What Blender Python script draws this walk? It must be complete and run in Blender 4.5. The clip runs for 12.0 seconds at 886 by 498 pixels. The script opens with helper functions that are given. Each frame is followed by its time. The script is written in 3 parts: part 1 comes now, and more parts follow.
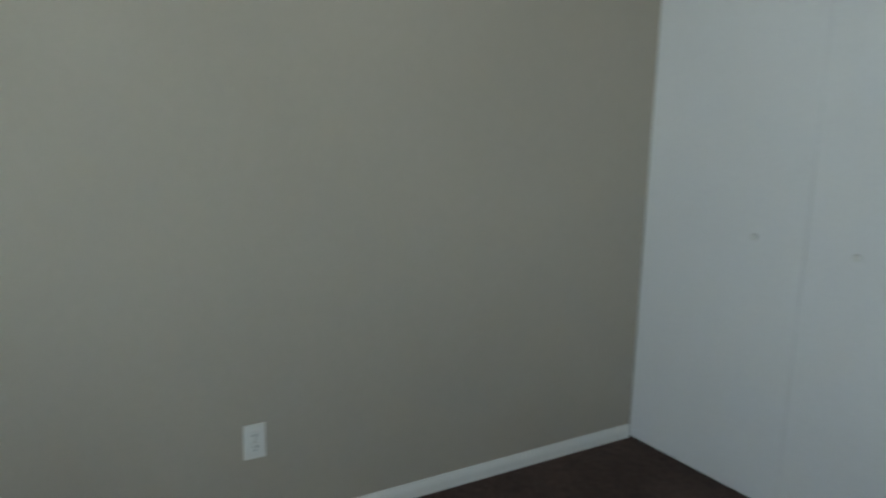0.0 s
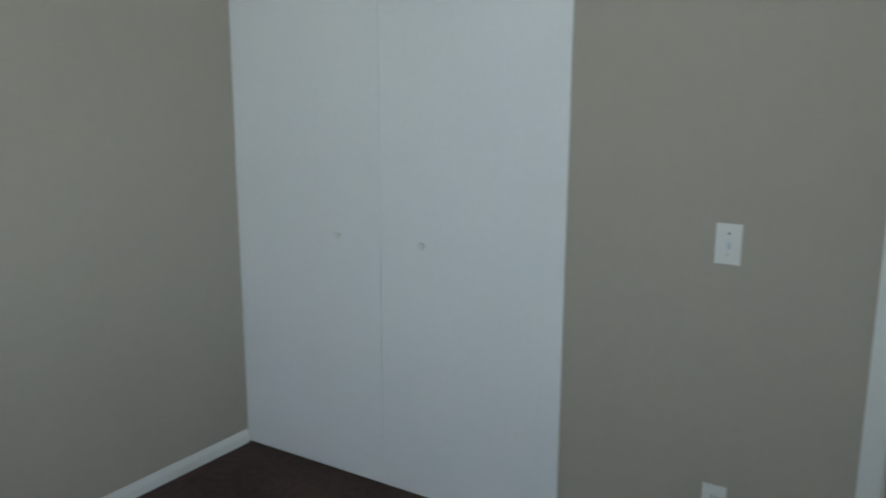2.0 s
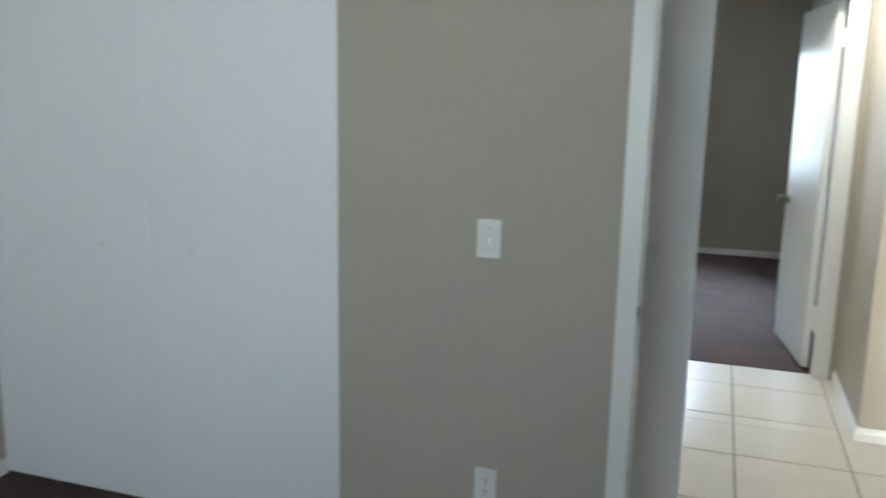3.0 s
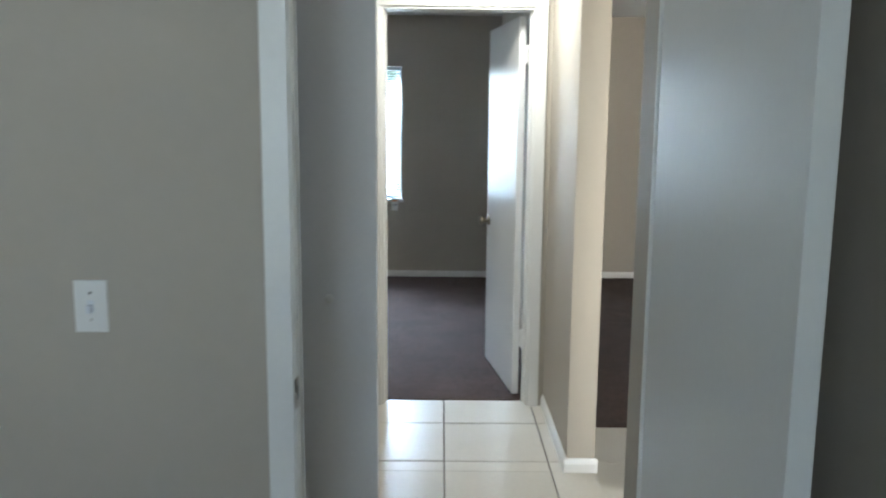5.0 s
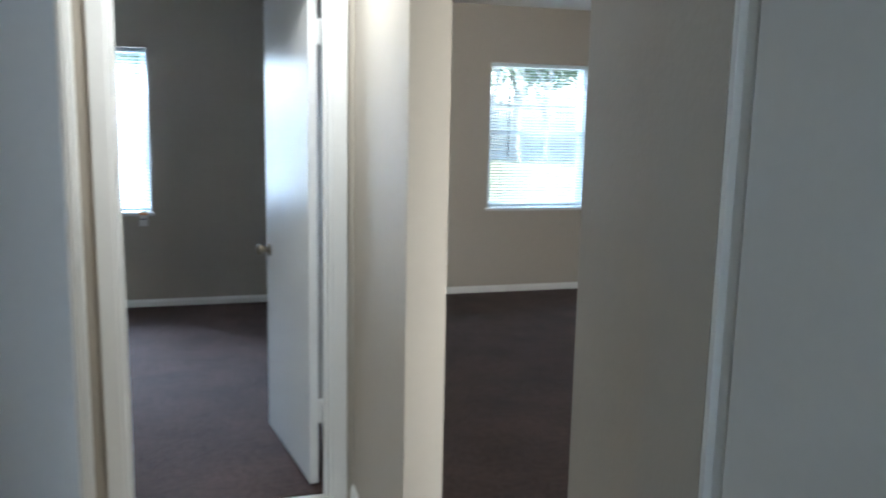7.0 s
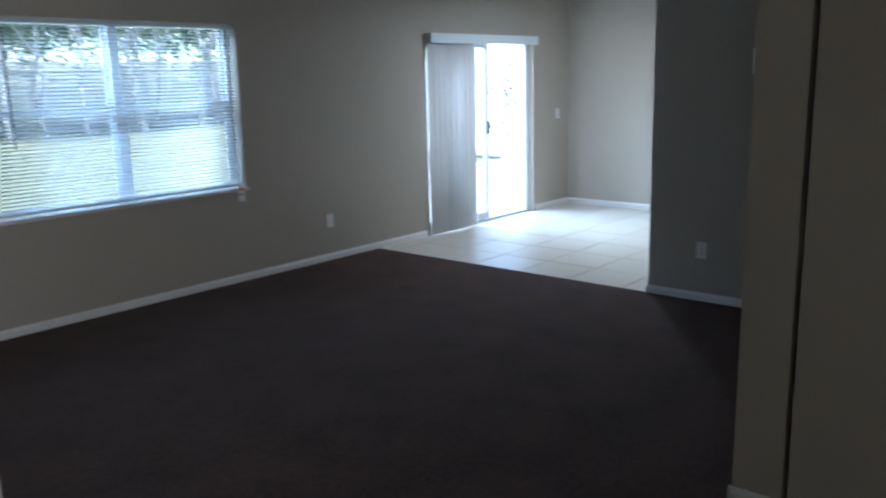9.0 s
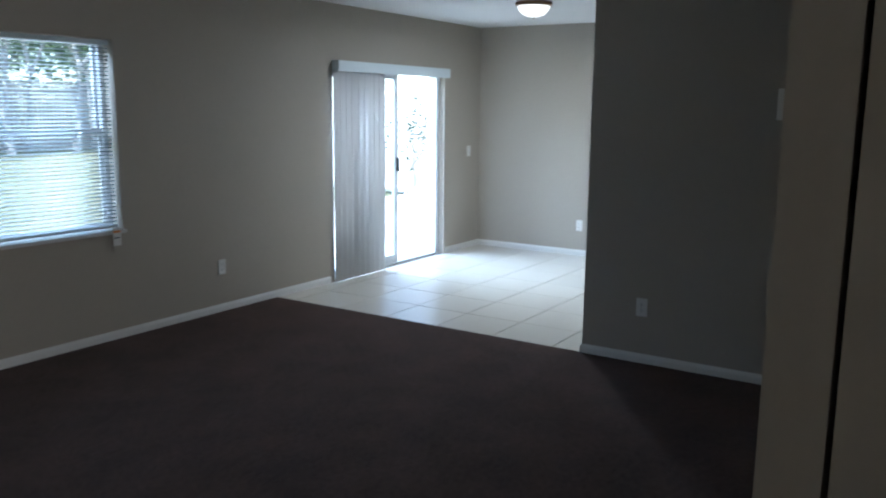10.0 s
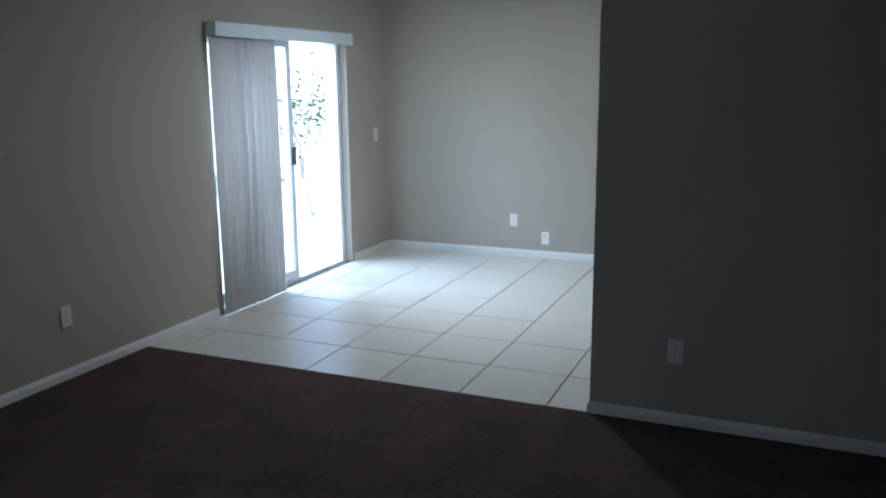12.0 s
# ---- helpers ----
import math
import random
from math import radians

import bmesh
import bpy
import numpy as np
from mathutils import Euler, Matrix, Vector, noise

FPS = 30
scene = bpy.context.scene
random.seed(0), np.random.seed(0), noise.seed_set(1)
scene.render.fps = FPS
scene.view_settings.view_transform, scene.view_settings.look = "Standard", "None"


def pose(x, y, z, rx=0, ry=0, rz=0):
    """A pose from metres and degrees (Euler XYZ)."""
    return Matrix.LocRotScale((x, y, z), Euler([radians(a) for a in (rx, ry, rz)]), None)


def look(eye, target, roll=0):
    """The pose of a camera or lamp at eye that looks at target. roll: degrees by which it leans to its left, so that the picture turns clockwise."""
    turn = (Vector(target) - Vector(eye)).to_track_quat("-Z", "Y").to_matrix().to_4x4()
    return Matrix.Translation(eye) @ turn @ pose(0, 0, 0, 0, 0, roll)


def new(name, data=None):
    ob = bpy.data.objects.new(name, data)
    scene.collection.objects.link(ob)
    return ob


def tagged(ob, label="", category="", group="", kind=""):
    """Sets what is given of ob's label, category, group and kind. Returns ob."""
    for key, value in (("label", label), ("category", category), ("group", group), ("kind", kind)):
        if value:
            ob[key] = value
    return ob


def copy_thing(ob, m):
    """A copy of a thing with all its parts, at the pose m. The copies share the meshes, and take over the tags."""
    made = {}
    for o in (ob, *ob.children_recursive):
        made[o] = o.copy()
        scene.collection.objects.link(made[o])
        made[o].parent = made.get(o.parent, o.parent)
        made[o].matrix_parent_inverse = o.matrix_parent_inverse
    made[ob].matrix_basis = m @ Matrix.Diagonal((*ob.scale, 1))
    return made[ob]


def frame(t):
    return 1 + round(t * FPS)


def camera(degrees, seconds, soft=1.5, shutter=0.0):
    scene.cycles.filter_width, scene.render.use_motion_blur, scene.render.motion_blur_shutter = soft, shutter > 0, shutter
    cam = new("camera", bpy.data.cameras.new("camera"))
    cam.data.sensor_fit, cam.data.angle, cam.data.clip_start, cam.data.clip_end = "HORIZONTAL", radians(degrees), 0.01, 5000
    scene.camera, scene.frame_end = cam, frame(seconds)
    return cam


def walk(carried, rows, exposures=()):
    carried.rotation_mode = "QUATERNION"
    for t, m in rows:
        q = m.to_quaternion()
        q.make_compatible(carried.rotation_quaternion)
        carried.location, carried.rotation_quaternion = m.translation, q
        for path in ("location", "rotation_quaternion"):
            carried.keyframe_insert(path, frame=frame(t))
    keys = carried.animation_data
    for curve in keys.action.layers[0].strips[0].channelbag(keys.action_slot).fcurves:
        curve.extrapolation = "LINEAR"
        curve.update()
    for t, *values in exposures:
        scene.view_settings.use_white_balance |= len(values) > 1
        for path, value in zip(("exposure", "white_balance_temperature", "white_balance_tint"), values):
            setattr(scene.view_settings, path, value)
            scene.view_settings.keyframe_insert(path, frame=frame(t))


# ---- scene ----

cam = camera(56.8, 12.0, soft=2.0, shutter=0.5)
PATH = [
    (0, (-0.916, -3.996, 1.483), (-2.574, -2.955, 1.072), 1.43),
    (0.5, (-0.695, -3.925, 1.526), (-2.229, -2.702, 1.139), 0.36),
    (1, (-0.787, -3.829, 1.520), (-2.145, -2.423, 1.099), -0.05),
    (1.5, (-0.793, -3.912, 1.511), (-1.991, -2.362, 1.110), 0.30),
    (2, (-0.768, -3.911, 1.529), (-1.821, -2.258, 1.128), 0.23),
    (2.5, (-0.694, -3.911, 1.518), (-1.569, -2.153, 1.137), 0.53),
    (3, (-0.675, -3.893, 1.511), (-1.297, -2.030, 1.134), 1.10),
    (3.5, (-0.611, -3.834, 1.515), (-1.025, -1.912, 1.150), 0.56),
    (3.7, (-0.579, -3.804, 1.523), (-0.927, -1.868, 1.159), 0.44),
    (5.3, (-0.540, -3.171, 1.486), (-0.457, -1.196, 1.178), -0.82),
    (5.5, (-0.543, -3.053, 1.482), (-0.417, -1.084, 1.153), -1.75),
    (6, (-0.536, -2.756, 1.510), (-0.353, -0.796, 1.156), -0.78),
    (6.5, (-0.513, -2.436, 1.515), (-0.245, -0.490, 1.142), 0.26),
    (6.7, (-0.547, -2.346, 1.520), (-0.154, -0.414, 1.184), 0.68),
    (8.3, (-0.380, -1.418, 1.561), (0.721, 0.207, 1.173), 0.90),
    (8.5, (-0.321, -1.222, 1.532), (0.915, 0.310, 1.178), -0.56),
    (9, (-0.178, -0.907, 1.570), (1.307, 0.365, 1.154), -1.38),
    (9.5, (0.024, -0.624, 1.570), (1.599, 0.538, 1.162), 0.41),
    (10, (0.269, -0.334, 1.576), (1.927, 0.731, 1.233), 0.57),
    (10.5, (0.512, -0.050, 1.573), (2.222, 0.912, 1.183), 0.39),
    (11, (0.826, 0.222, 1.570), (2.547, 1.172, 1.201), 0.40),
    (11.5, (1.128, 0.570, 1.559), (2.915, 1.408, 1.238), 0.72),
    (12, (1.417, 0.876, 1.583), (3.219, 1.643, 1.177), -0.52),
]
EXPOSURES = [(0.0, 2.88, 6200, 0), (1.0, 3.05, 6100, 1), (2.0, 3.03, 6050, 2), (3.7, 3.5, 6150, 4), (5.5, 3.1, 5800, 4), (6.7, 3.08, 5650, 5), (8.3, 2.5, 5200, 6), (9.0, 2.08, 5150, 6), (10.0, 2.0, 5300, 6), (11.0, 2.04, 5300, 6), (12.0, 1.68, 5300, 6)]
walk(cam, [(t, look(eye, target, roll)) for t, eye, target, roll in PATH], EXPOSURES)

# ---- daylight and added area lamps ----
SUN_ELEV, SUN_AZ = radians(60), radians(262)
world = bpy.data.worlds.new("sky_world")
scene.world = world
world.use_nodes = True
wn = world.node_tree.nodes
sky = wn.new("ShaderNodeTexSky")
sky.sky_type = "NISHITA"
sky.sun_disc = False
sky.sun_elevation, sky.sun_rotation = SUN_ELEV, SUN_AZ
wn["Background"].inputs["Strength"].default_value = 0.15
world.node_tree.links.new(sky.outputs["Color"], wn["Background"].inputs["Color"])
sun = new("sun", bpy.data.lights.new("sun", "SUN"))
sun.data.energy, sun.data.angle, sun.data.color = 3.2, radians(0.5), (1.0, 0.95, 0.87)
sun.matrix_world = look((0, 0, 30), (-30 * math.sin(SUN_AZ) / math.tan(SUN_ELEV), -30 * math.cos(SUN_AZ) / math.tan(SUN_ELEV), 0))


def area_lamp(name, m, width, height, power, color=(0.86, 0.93, 1.0)):
    """An area lamp: the sky's light at an opening, a ceiling lamp, or added fill."""
    lamp = new(name, bpy.data.lights.new(name, "AREA"))
    lamp.data.shape, lamp.data.size, lamp.data.size_y = "RECTANGLE", width, height
    lamp.data.energy, lamp.data.color = power, color
    lamp.matrix_world = m
    return lamp


DAY = (0.85, 0.93, 1.0)
area_lamp("sky_light_slider", look((6.95, 6.20, 2.90), (6.85, 3.3, 0.6)), 2.5, 1.1, 88, (0.74, 0.87, 1.0))
area_lamp("sky_light_living", look((2.75, 5.10, 2.55), (2.75, 3.2, 0.7)), 1.8, 0.8, 10, DAY)
area_lamp("sky_light_bedroom_far", look((-1.38, 5.75, 2.85), (-1.15, 2.6, 0.2)), 1.2, 0.9, 120, (0.62, 0.77, 1.0))
area_lamp("sky_light_bedroom_far_low", look((-1.38, 4.62, 1.36), (-1.2, 2.0, 0.3)), 0.92, 1.2, 5.2, (0.78, 0.88, 1.0))
# two fill lamps at added, unseen windows, balanced to light the near bedroom
near_fill = area_lamp("fill_light_bedroom_near", look((0.20, -4.35, 1.5), (-3.24, -3.35, 3.3)), 1.25, 1.05, 2.4)
near_fill.data.spread = radians(135)
end_fill = area_lamp("fill_light_bedroom_end", look((-1.40, -5.37, 1.5), (-1.75, -1.6, 2.9)), 1.25, 1.05, 1.35)
end_fill.data.spread = radians(140)
# added warm fill from an unseen foyer doorway, aimed at post and north wall
entry_fill = area_lamp("fill_light_entry", look((0.55, -2.66, 1.1), (2.4, 4.4, 1.8)), 0.50, 1.9, 4.4, (1.0, 0.89, 0.76))
entry_fill.data.spread = radians(85)
# added fill to brighten the hall, with no known lamp there
hall_fill = area_lamp("hall_fill_light", look((-0.34, 0.36, 2.29), (-0.34, 0.36, 0)), 0.24, 0.24, 2.1, (1.0, 0.95, 0.87))
hall_fill.data.shape = "DISK"
dining_bulb = area_lamp("dining_lamp_light", look((6.64, 2.88, 2.29), (6.64, 2.88, 0)), 0.24, 0.24, 7.0, (1.0, 0.98, 0.94))
dining_bulb.data.shape = "DISK"


# ---- materials ----


def material(name, color, rough=0.6, metal=0.0, vary=0.06, scale=3.0, fine=60.0, bump=0.0, bump_scale=200.0, spec=0.5, emit=0.0, rand=0.0, streak=None, uneven=0.07):
    """Paint, stone, cloth or metal: colour with broad stains and fine grain, and a fine relief. rand: a shift from piece to piece."""
    m = bpy.data.materials.new(name)
    m.use_nodes = True
    n, l = m.node_tree.nodes, m.node_tree.links
    b = n["Principled BSDF"]
    b.inputs["Metallic"].default_value = metal
    b.inputs["Specular IOR Level"].default_value = spec
    co = n.new("ShaderNodeTexCoord")
    vec = co.outputs["Object"]
    if streak:
        mp = n.new("ShaderNodeMapping")
        mp.inputs["Scale"].default_value = streak
        l.new(vec, mp.inputs["Vector"])
        vec = mp.outputs["Vector"]
    broad, grain = n.new("ShaderNodeTexNoise"), n.new("ShaderNodeTexNoise")
    broad.inputs["Scale"].default_value, broad.inputs["Detail"].default_value = scale, 4
    grain.inputs["Scale"].default_value, grain.inputs["Detail"].default_value = fine, 3
    for t in (broad, grain):
        l.new(vec, t.inputs["Vector"])
    add = n.new("ShaderNodeMath")
    add.operation = "ADD"
    l.new(broad.outputs["Fac"], add.inputs[0])
    l.new(grain.outputs["Fac"], add.inputs[1])
    last = add.outputs[0]
    if rand:
        info = n.new("ShaderNodeObjectInfo")
        mul = n.new("ShaderNodeMath")
        mul.operation = "MULTIPLY_ADD"
        mul.inputs[1].default_value, mul.inputs[2].default_value = rand, -rand / 2
        l.new(info.outputs["Random"], mul.inputs[0])
        more = n.new("ShaderNodeMath")
        more.operation = "ADD"
        l.new(last, more.inputs[0])
        l.new(mul.outputs[0], more.inputs[1])
        last = more.outputs[0]
    ramp = n.new("ShaderNodeValToRGB")
    ramp.color_ramp.elements[0].position, ramp.color_ramp.elements[1].position = 0.25, 0.75
    ramp.color_ramp.elements[0].color = (*[c * (1 - vary) for c in color], 1)
    ramp.color_ramp.elements[1].color = (*[min(1, c * (1 + vary)) for c in color], 1)
    half = n.new("ShaderNodeMath")
    half.operation = "MULTIPLY"
    half.inputs[1].default_value = 0.5
    l.new(last, half.inputs[0])
    l.new(half.outputs[0], ramp.inputs["Fac"])
    l.new(ramp.outputs["Color"], b.inputs["Base Color"])
    rr = n.new("ShaderNodeMapRange")
    rr.inputs["To Min"].default_value, rr.inputs["To Max"].default_value = max(0.02, rough - uneven), min(1, rough + uneven)
    l.new(broad.outputs["Fac"], rr.inputs["Value"])
    l.new(rr.outputs["Result"], b.inputs["Roughness"])
    if bump:
        tex = n.new("ShaderNodeTexNoise")
        tex.inputs["Scale"].default_value, tex.inputs["Detail"].default_value = bump_scale, 3
        l.new(vec, tex.inputs["Vector"])
        bp = n.new("ShaderNodeBump")
        bp.inputs["Strength"].default_value, bp.inputs["Distance"].default_value = bump, 0.004
        l.new(tex.outputs["Fac"], bp.inputs["Height"])
        l.new(bp.outputs["Normal"], b.inputs["Normal"])
    if emit:
        b.inputs["Emission Color"].default_value, b.inputs["Emission Strength"].default_value = (1.0, 0.93, 0.82, 1), emit
    return m


def glass_material(name, tint=(1, 1, 1)):
    m = bpy.data.materials.new(name)
    m.use_nodes = True
    b = m.node_tree.nodes["Principled BSDF"]
    b.inputs["Base Color"].default_value = (*tint, 1)
    b.inputs["Transmission Weight"].default_value, b.inputs["Roughness"].default_value, b.inputs["IOR"].default_value = 1, 0.0, 1.45
    return m


WALL = material("greige_wall_paint", (0.445, 0.40, 0.335), 0.6, vary=0.03, scale=1.5, fine=30, bump=0.14, bump_scale=90, spec=0.25)
CEIL = material("white_ceiling_texture", (0.82, 0.81, 0.79), 0.9, vary=0.03, bump=0.6, bump_scale=60)
TRIM = material("white_trim_paint", (0.78, 0.77, 0.74), 0.35, vary=0.03, scale=4, bump=0.06, bump_scale=40)
# same door white as GLOSS, darkened to hold door_1's dimmer light
DOOR_DIM = material("dimmed_white_door_paint", (0.64, 0.64, 0.62), 0.37, vary=0.025, scale=2, spec=0.07, uneven=0.015)
GLOSS = material("glossy_white_door_paint", (0.76, 0.75, 0.73), 0.22, vary=0.025, scale=2, spec=0.03, uneven=0.03)
CLOSET = material("white_closet_paint", (0.85, 0.845, 0.85), 0.5, vary=0.03, scale=2, bump=0.12, bump_scale=60)
CARPET = material("brown_carpet_pile", (0.069, 0.043, 0.035), 0.95, vary=0.55, scale=3.2, fine=38, bump=1.0, bump_scale=190, spec=0.15)
cloth = CARPET.node_tree.nodes["Principled BSDF"]
cloth.inputs["Sheen Weight"].default_value, cloth.inputs["Sheen Roughness"].default_value = 0.06, 0.4
TILE = material("cream_ceramic_tile", (0.62, 0.58, 0.51), 0.30, vary=0.05, scale=5, fine=40, bump=0.05, bump_scale=12, rand=0.5)
GROUT = material("brown_grout", (0.16, 0.135, 0.11), 0.9, vary=0.15, scale=8, bump=0.4)
PLATE = material("white_plastic_plate", (0.80, 0.79, 0.76), 0.3, vary=0.015)
SLOT = material("dark_slot", (0.03, 0.03, 0.03), 0.6)
NICKEL = material("satin_nickel", (0.55, 0.52, 0.47), 0.28, metal=1.0, vary=0.05)
BRASS = material("dull_aged_brass", (0.26, 0.22, 0.16), 0.34, metal=1.0, vary=0.1)
BRONZE = material("dark_bronze", (0.10, 0.085, 0.07), 0.35, metal=0.9, vary=0.08)
# white vinyl; the bluish backlight is mixed into its colour
BLIND = material("backlit_white_vinyl_slat", (0.70, 0.77, 0.80), 0.4, vary=0.02)
VANE = material("grey_white_vinyl_vane", (0.76, 0.74, 0.74), 0.6, vary=0.02)
tree_of = VANE.node_tree
thin, blend = tree_of.nodes.new("ShaderNodeBsdfTranslucent"), tree_of.nodes.new("ShaderNodeMixShader")
thin.inputs["Color"].default_value, blend.inputs["Fac"].default_value = (0.66, 0.70, 0.69, 1), 0.13
tree_of.links.new(tree_of.nodes["Principled BSDF"].outputs["BSDF"], blend.inputs[1])
tree_of.links.new(thin.outputs["BSDF"], blend.inputs[2])
tree_of.links.new(blend.outputs["Shader"], tree_of.nodes["Material Output"].inputs["Surface"])
ALU = material("white_window_frame", (0.74, 0.76, 0.78), 0.35, vary=0.03)
SILL = material("white_marble_sill", (0.72, 0.71, 0.69), 0.2, vary=0.1, scale=7)
GLASS = glass_material("clear_glass", (0.97, 1.0, 0.99))
LAMPGLASS = material("frosted_lamp_glass", (0.85, 0.83, 0.78), 0.35, emit=0.35)
WOODTRIM = material("brown_lamp_rim", (0.22, 0.12, 0.06), 0.4, vary=0.15)
PAPER = material("white_paper_tag", (0.78, 0.77, 0.74), 0.8)
ORANGE = material("orange_print", (0.75, 0.28, 0.06), 0.7)
WAND = material("smoky_grey_wand", (0.06, 0.07, 0.10), 0.25)
STUCCO = material("pale_stucco", (0.55, 0.50, 0.42), 0.9, vary=0.08, bump=0.6, bump_scale=50)
# white for the added fence that makes the slider's view glare
VINYL = material("white_backdrop_vinyl", (0.80, 0.80, 0.78), 0.45, vary=0.03)
GRASS = material("lawn", (0.165, 0.165, 0.10), 0.95, vary=0.4, scale=0.6, fine=30, bump=0.8, bump_scale=40, spec=0.2)
BLADE = material("grass_blade", (0.13, 0.15, 0.07), 0.8, vary=0.3)
CONCRETE = material("patio_concrete", (0.52, 0.51, 0.48), 0.85, vary=0.12, bump=0.4, bump_scale=80)
FENCE = material("weathered_fence_wood", (0.38, 0.35, 0.32), 0.85, vary=0.25, scale=3, fine=40, bump=0.4, rand=0.5, streak=(8, 8, 0.8))
DARKLEAF = material("dark_vine_leaf", (0.028, 0.042, 0.018), 0.6, vary=0.4, scale=2, fine=14)
BARK = material("grey_bark", (0.40, 0.37, 0.34), 0.95, vary=0.35, scale=6, bump=0.9, bump_scale=30)
LEAF = material("green_leaf", (0.10, 0.145, 0.075), 0.5, vary=0.4, scale=1.5, fine=12)
leaf_tree = LEAF.node_tree
thin, blend = leaf_tree.nodes.new("ShaderNodeBsdfTranslucent"), leaf_tree.nodes.new("ShaderNodeMixShader")
thin.inputs["Color"].default_value, blend.inputs["Fac"].default_value = (0.12, 0.20, 0.05, 1), 0.4
leaf_tree.links.new(leaf_tree.nodes["Principled BSDF"].outputs["BSDF"], blend.inputs[1])
leaf_tree.links.new(thin.outputs["BSDF"], blend.inputs[2])
leaf_tree.links.new(blend.outputs["Shader"], leaf_tree.nodes["Material Output"].inputs["Surface"])

# ---- helpers of this scene ----


def box(bm, x0, x1, y0, y1, z0, z1, bevel=0.0):
    m = Matrix.LocRotScale(((x0 + x1) / 2, (y0 + y1) / 2, (z0 + z1) / 2), None, (abs(x1 - x0), abs(y1 - y0), abs(z1 - z0)))
    got = bmesh.ops.create_cube(bm, size=1, matrix=m)["verts"]
    if bevel:
        edges = list({e for v in got for e in v.link_edges})
        bmesh.ops.bevel(bm, geom=edges, offset=bevel, segments=2, profile=0.7, affect="EDGES", clamp_overlap=True)


def lathe(bm, profile, m, steps=20):
    """Turns a profile of (radius, height) about z, placed by m."""
    rings = [[bm.verts.new(m @ Vector((r * math.cos(a), r * math.sin(a), h))) for a in (2 * math.pi * i / steps for i in range(steps))] for r, h in profile]
    for low, high in zip(rings, rings[1:]):
        for i in range(steps):
            f = bm.faces.new((low[i], low[(i + 1) % steps], high[(i + 1) % steps], high[i]))
            f.smooth = True
    bm.faces.new(rings[0][::-1])
    bm.faces.new(rings[-1])


def boxed(*sizes, bevel=0.0):
    bm = bmesh.new()
    for s in sizes:
        box(bm, *s, bevel=bevel)
    return bm


def turned(profile, m, steps=20):
    bm = bmesh.new()
    lathe(bm, profile, m, steps)
    return bm


def linked(name, bm, mat):
    bmesh.ops.recalc_face_normals(bm, faces=bm.faces)
    me = bpy.data.meshes.new(name)
    bm.to_mesh(me)
    bm.free()
    me.materials.append(mat)
    return new(name, me)


def part(name, bm, mat, parent, label=""):
    ob = linked(name, bm, mat)
    ob.parent = parent
    return tagged(ob, label)


def structure(name, bm, mat, label="", category=""):
    return tagged(linked(name, bm, mat), label, category, kind="structure")


def thing(name, m, label, category, group="", kind=""):
    ob = new(name)
    ob.empty_display_size = 0.1
    ob.matrix_basis = m
    return tagged(ob, label, category, group, kind)


def wall(name, x0, x1, y0, y1, openings=(), top=2.44, mat=None, label="greige painted drywall wall"):
    """A wall along its longer side; openings are (from, to, bottom, top) along it."""
    along_x = abs(x1 - x0) > abs(y1 - y0)
    a0, a1 = (x0, x1) if along_x else (y0, y1)
    bm = bmesh.new()

    def piece(p, q, z0, z1):
        if q - p > 0.001 and z1 - z0 > 0.001:
            box(bm, *((p, q, y0, y1) if along_x else (x0, x1, p, q)), z0, z1)
    at = a0
    for p, q, low, high in sorted(openings):
        piece(at, p, 0, top)
        piece(p, q, 0, low)
        piece(p, q, high, top)
        at = q
    piece(at, a1, 0, top)
    return structure(name, bm, mat or WALL, label, "wall")


def baseboard(x0, y0, x1, y1, nx, ny):
    """A low moulded board from one floor point to another; (nx, ny) points into the room."""
    h, t = 0.064, 0.012
    prof = [(0, 0), (t, 0), (t, h * 0.62), (t * 0.75, h * 0.78), (t * 0.4, h * 0.92), (t * 0.3, h), (0, h)]
    bm = bmesh.new()
    rows = [[bm.verts.new((x + nx * d, y + ny * d, z)) for d, z in prof] for x, y in ((x0, y0), (x1, y1))]
    n = len(prof)
    for i in range(n):
        bm.faces.new((rows[0][i], rows[0][(i + 1) % n], rows[1][(i + 1) % n], rows[1][i]))
    bm.faces.new(rows[0])
    bm.faces.new(rows[1][::-1])
    return structure("baseboard", bm, TRIM, "white painted moulded baseboard along the wall foot", "baseboard")


# ---- rooms: plan ----
X_W, Y_A, Y_AH = -3.244, -1.585, -1.465
Y_B, Y_N, X_E, X_D = 0.831, 4.41, 5.10, 8.404
H = 2.44

wall("wall_north", -3.40, X_D + 0.2, Y_N, Y_N + 0.2, [(-1.85, -0.914, 0.741, 1.98), (1.814, 3.678, 0.741, 1.98), (5.85, 7.66, 0.0, 1.95)])
wall("wall_bedroom_far_south", -3.40, 0.008, Y_B, Y_B + 0.12, [(-0.858, -0.064, 0.0, 2.06)])
wall("wall_hall_east", 0.008, 0.128, 0.0, Y_N)
wall("wall_hall_stub", -0.012, 0.128, Y_AH, -1.137)
wall("wall_bedroom_near_north", X_W, 0.128, Y_A, Y_AH, [(-3.2439, -1.794, 0.0, 2.40), (-0.869, -0.078, 0.0, 2.047)])
wall("wall_bedroom_near_west", X_W - 0.12, X_W, -5.42, -0.6)
# openings here and in the east wall are for the added, unseen windows
wall("wall_bedroom_near_south", X_W, 0.128, -5.42, -5.30, [(-2.05, -0.75, 0.95, 2.05)])
wall("wall_bedroom_near_east", 0.128, 0.248, -5.42, Y_AH, [(-5.0, -3.7, 0.95, 2.05)])
wall("wall_hall_west", -1.07, -0.95, Y_AH, Y_B, [(-1.06, 0.70, 0.0, 2.06)])
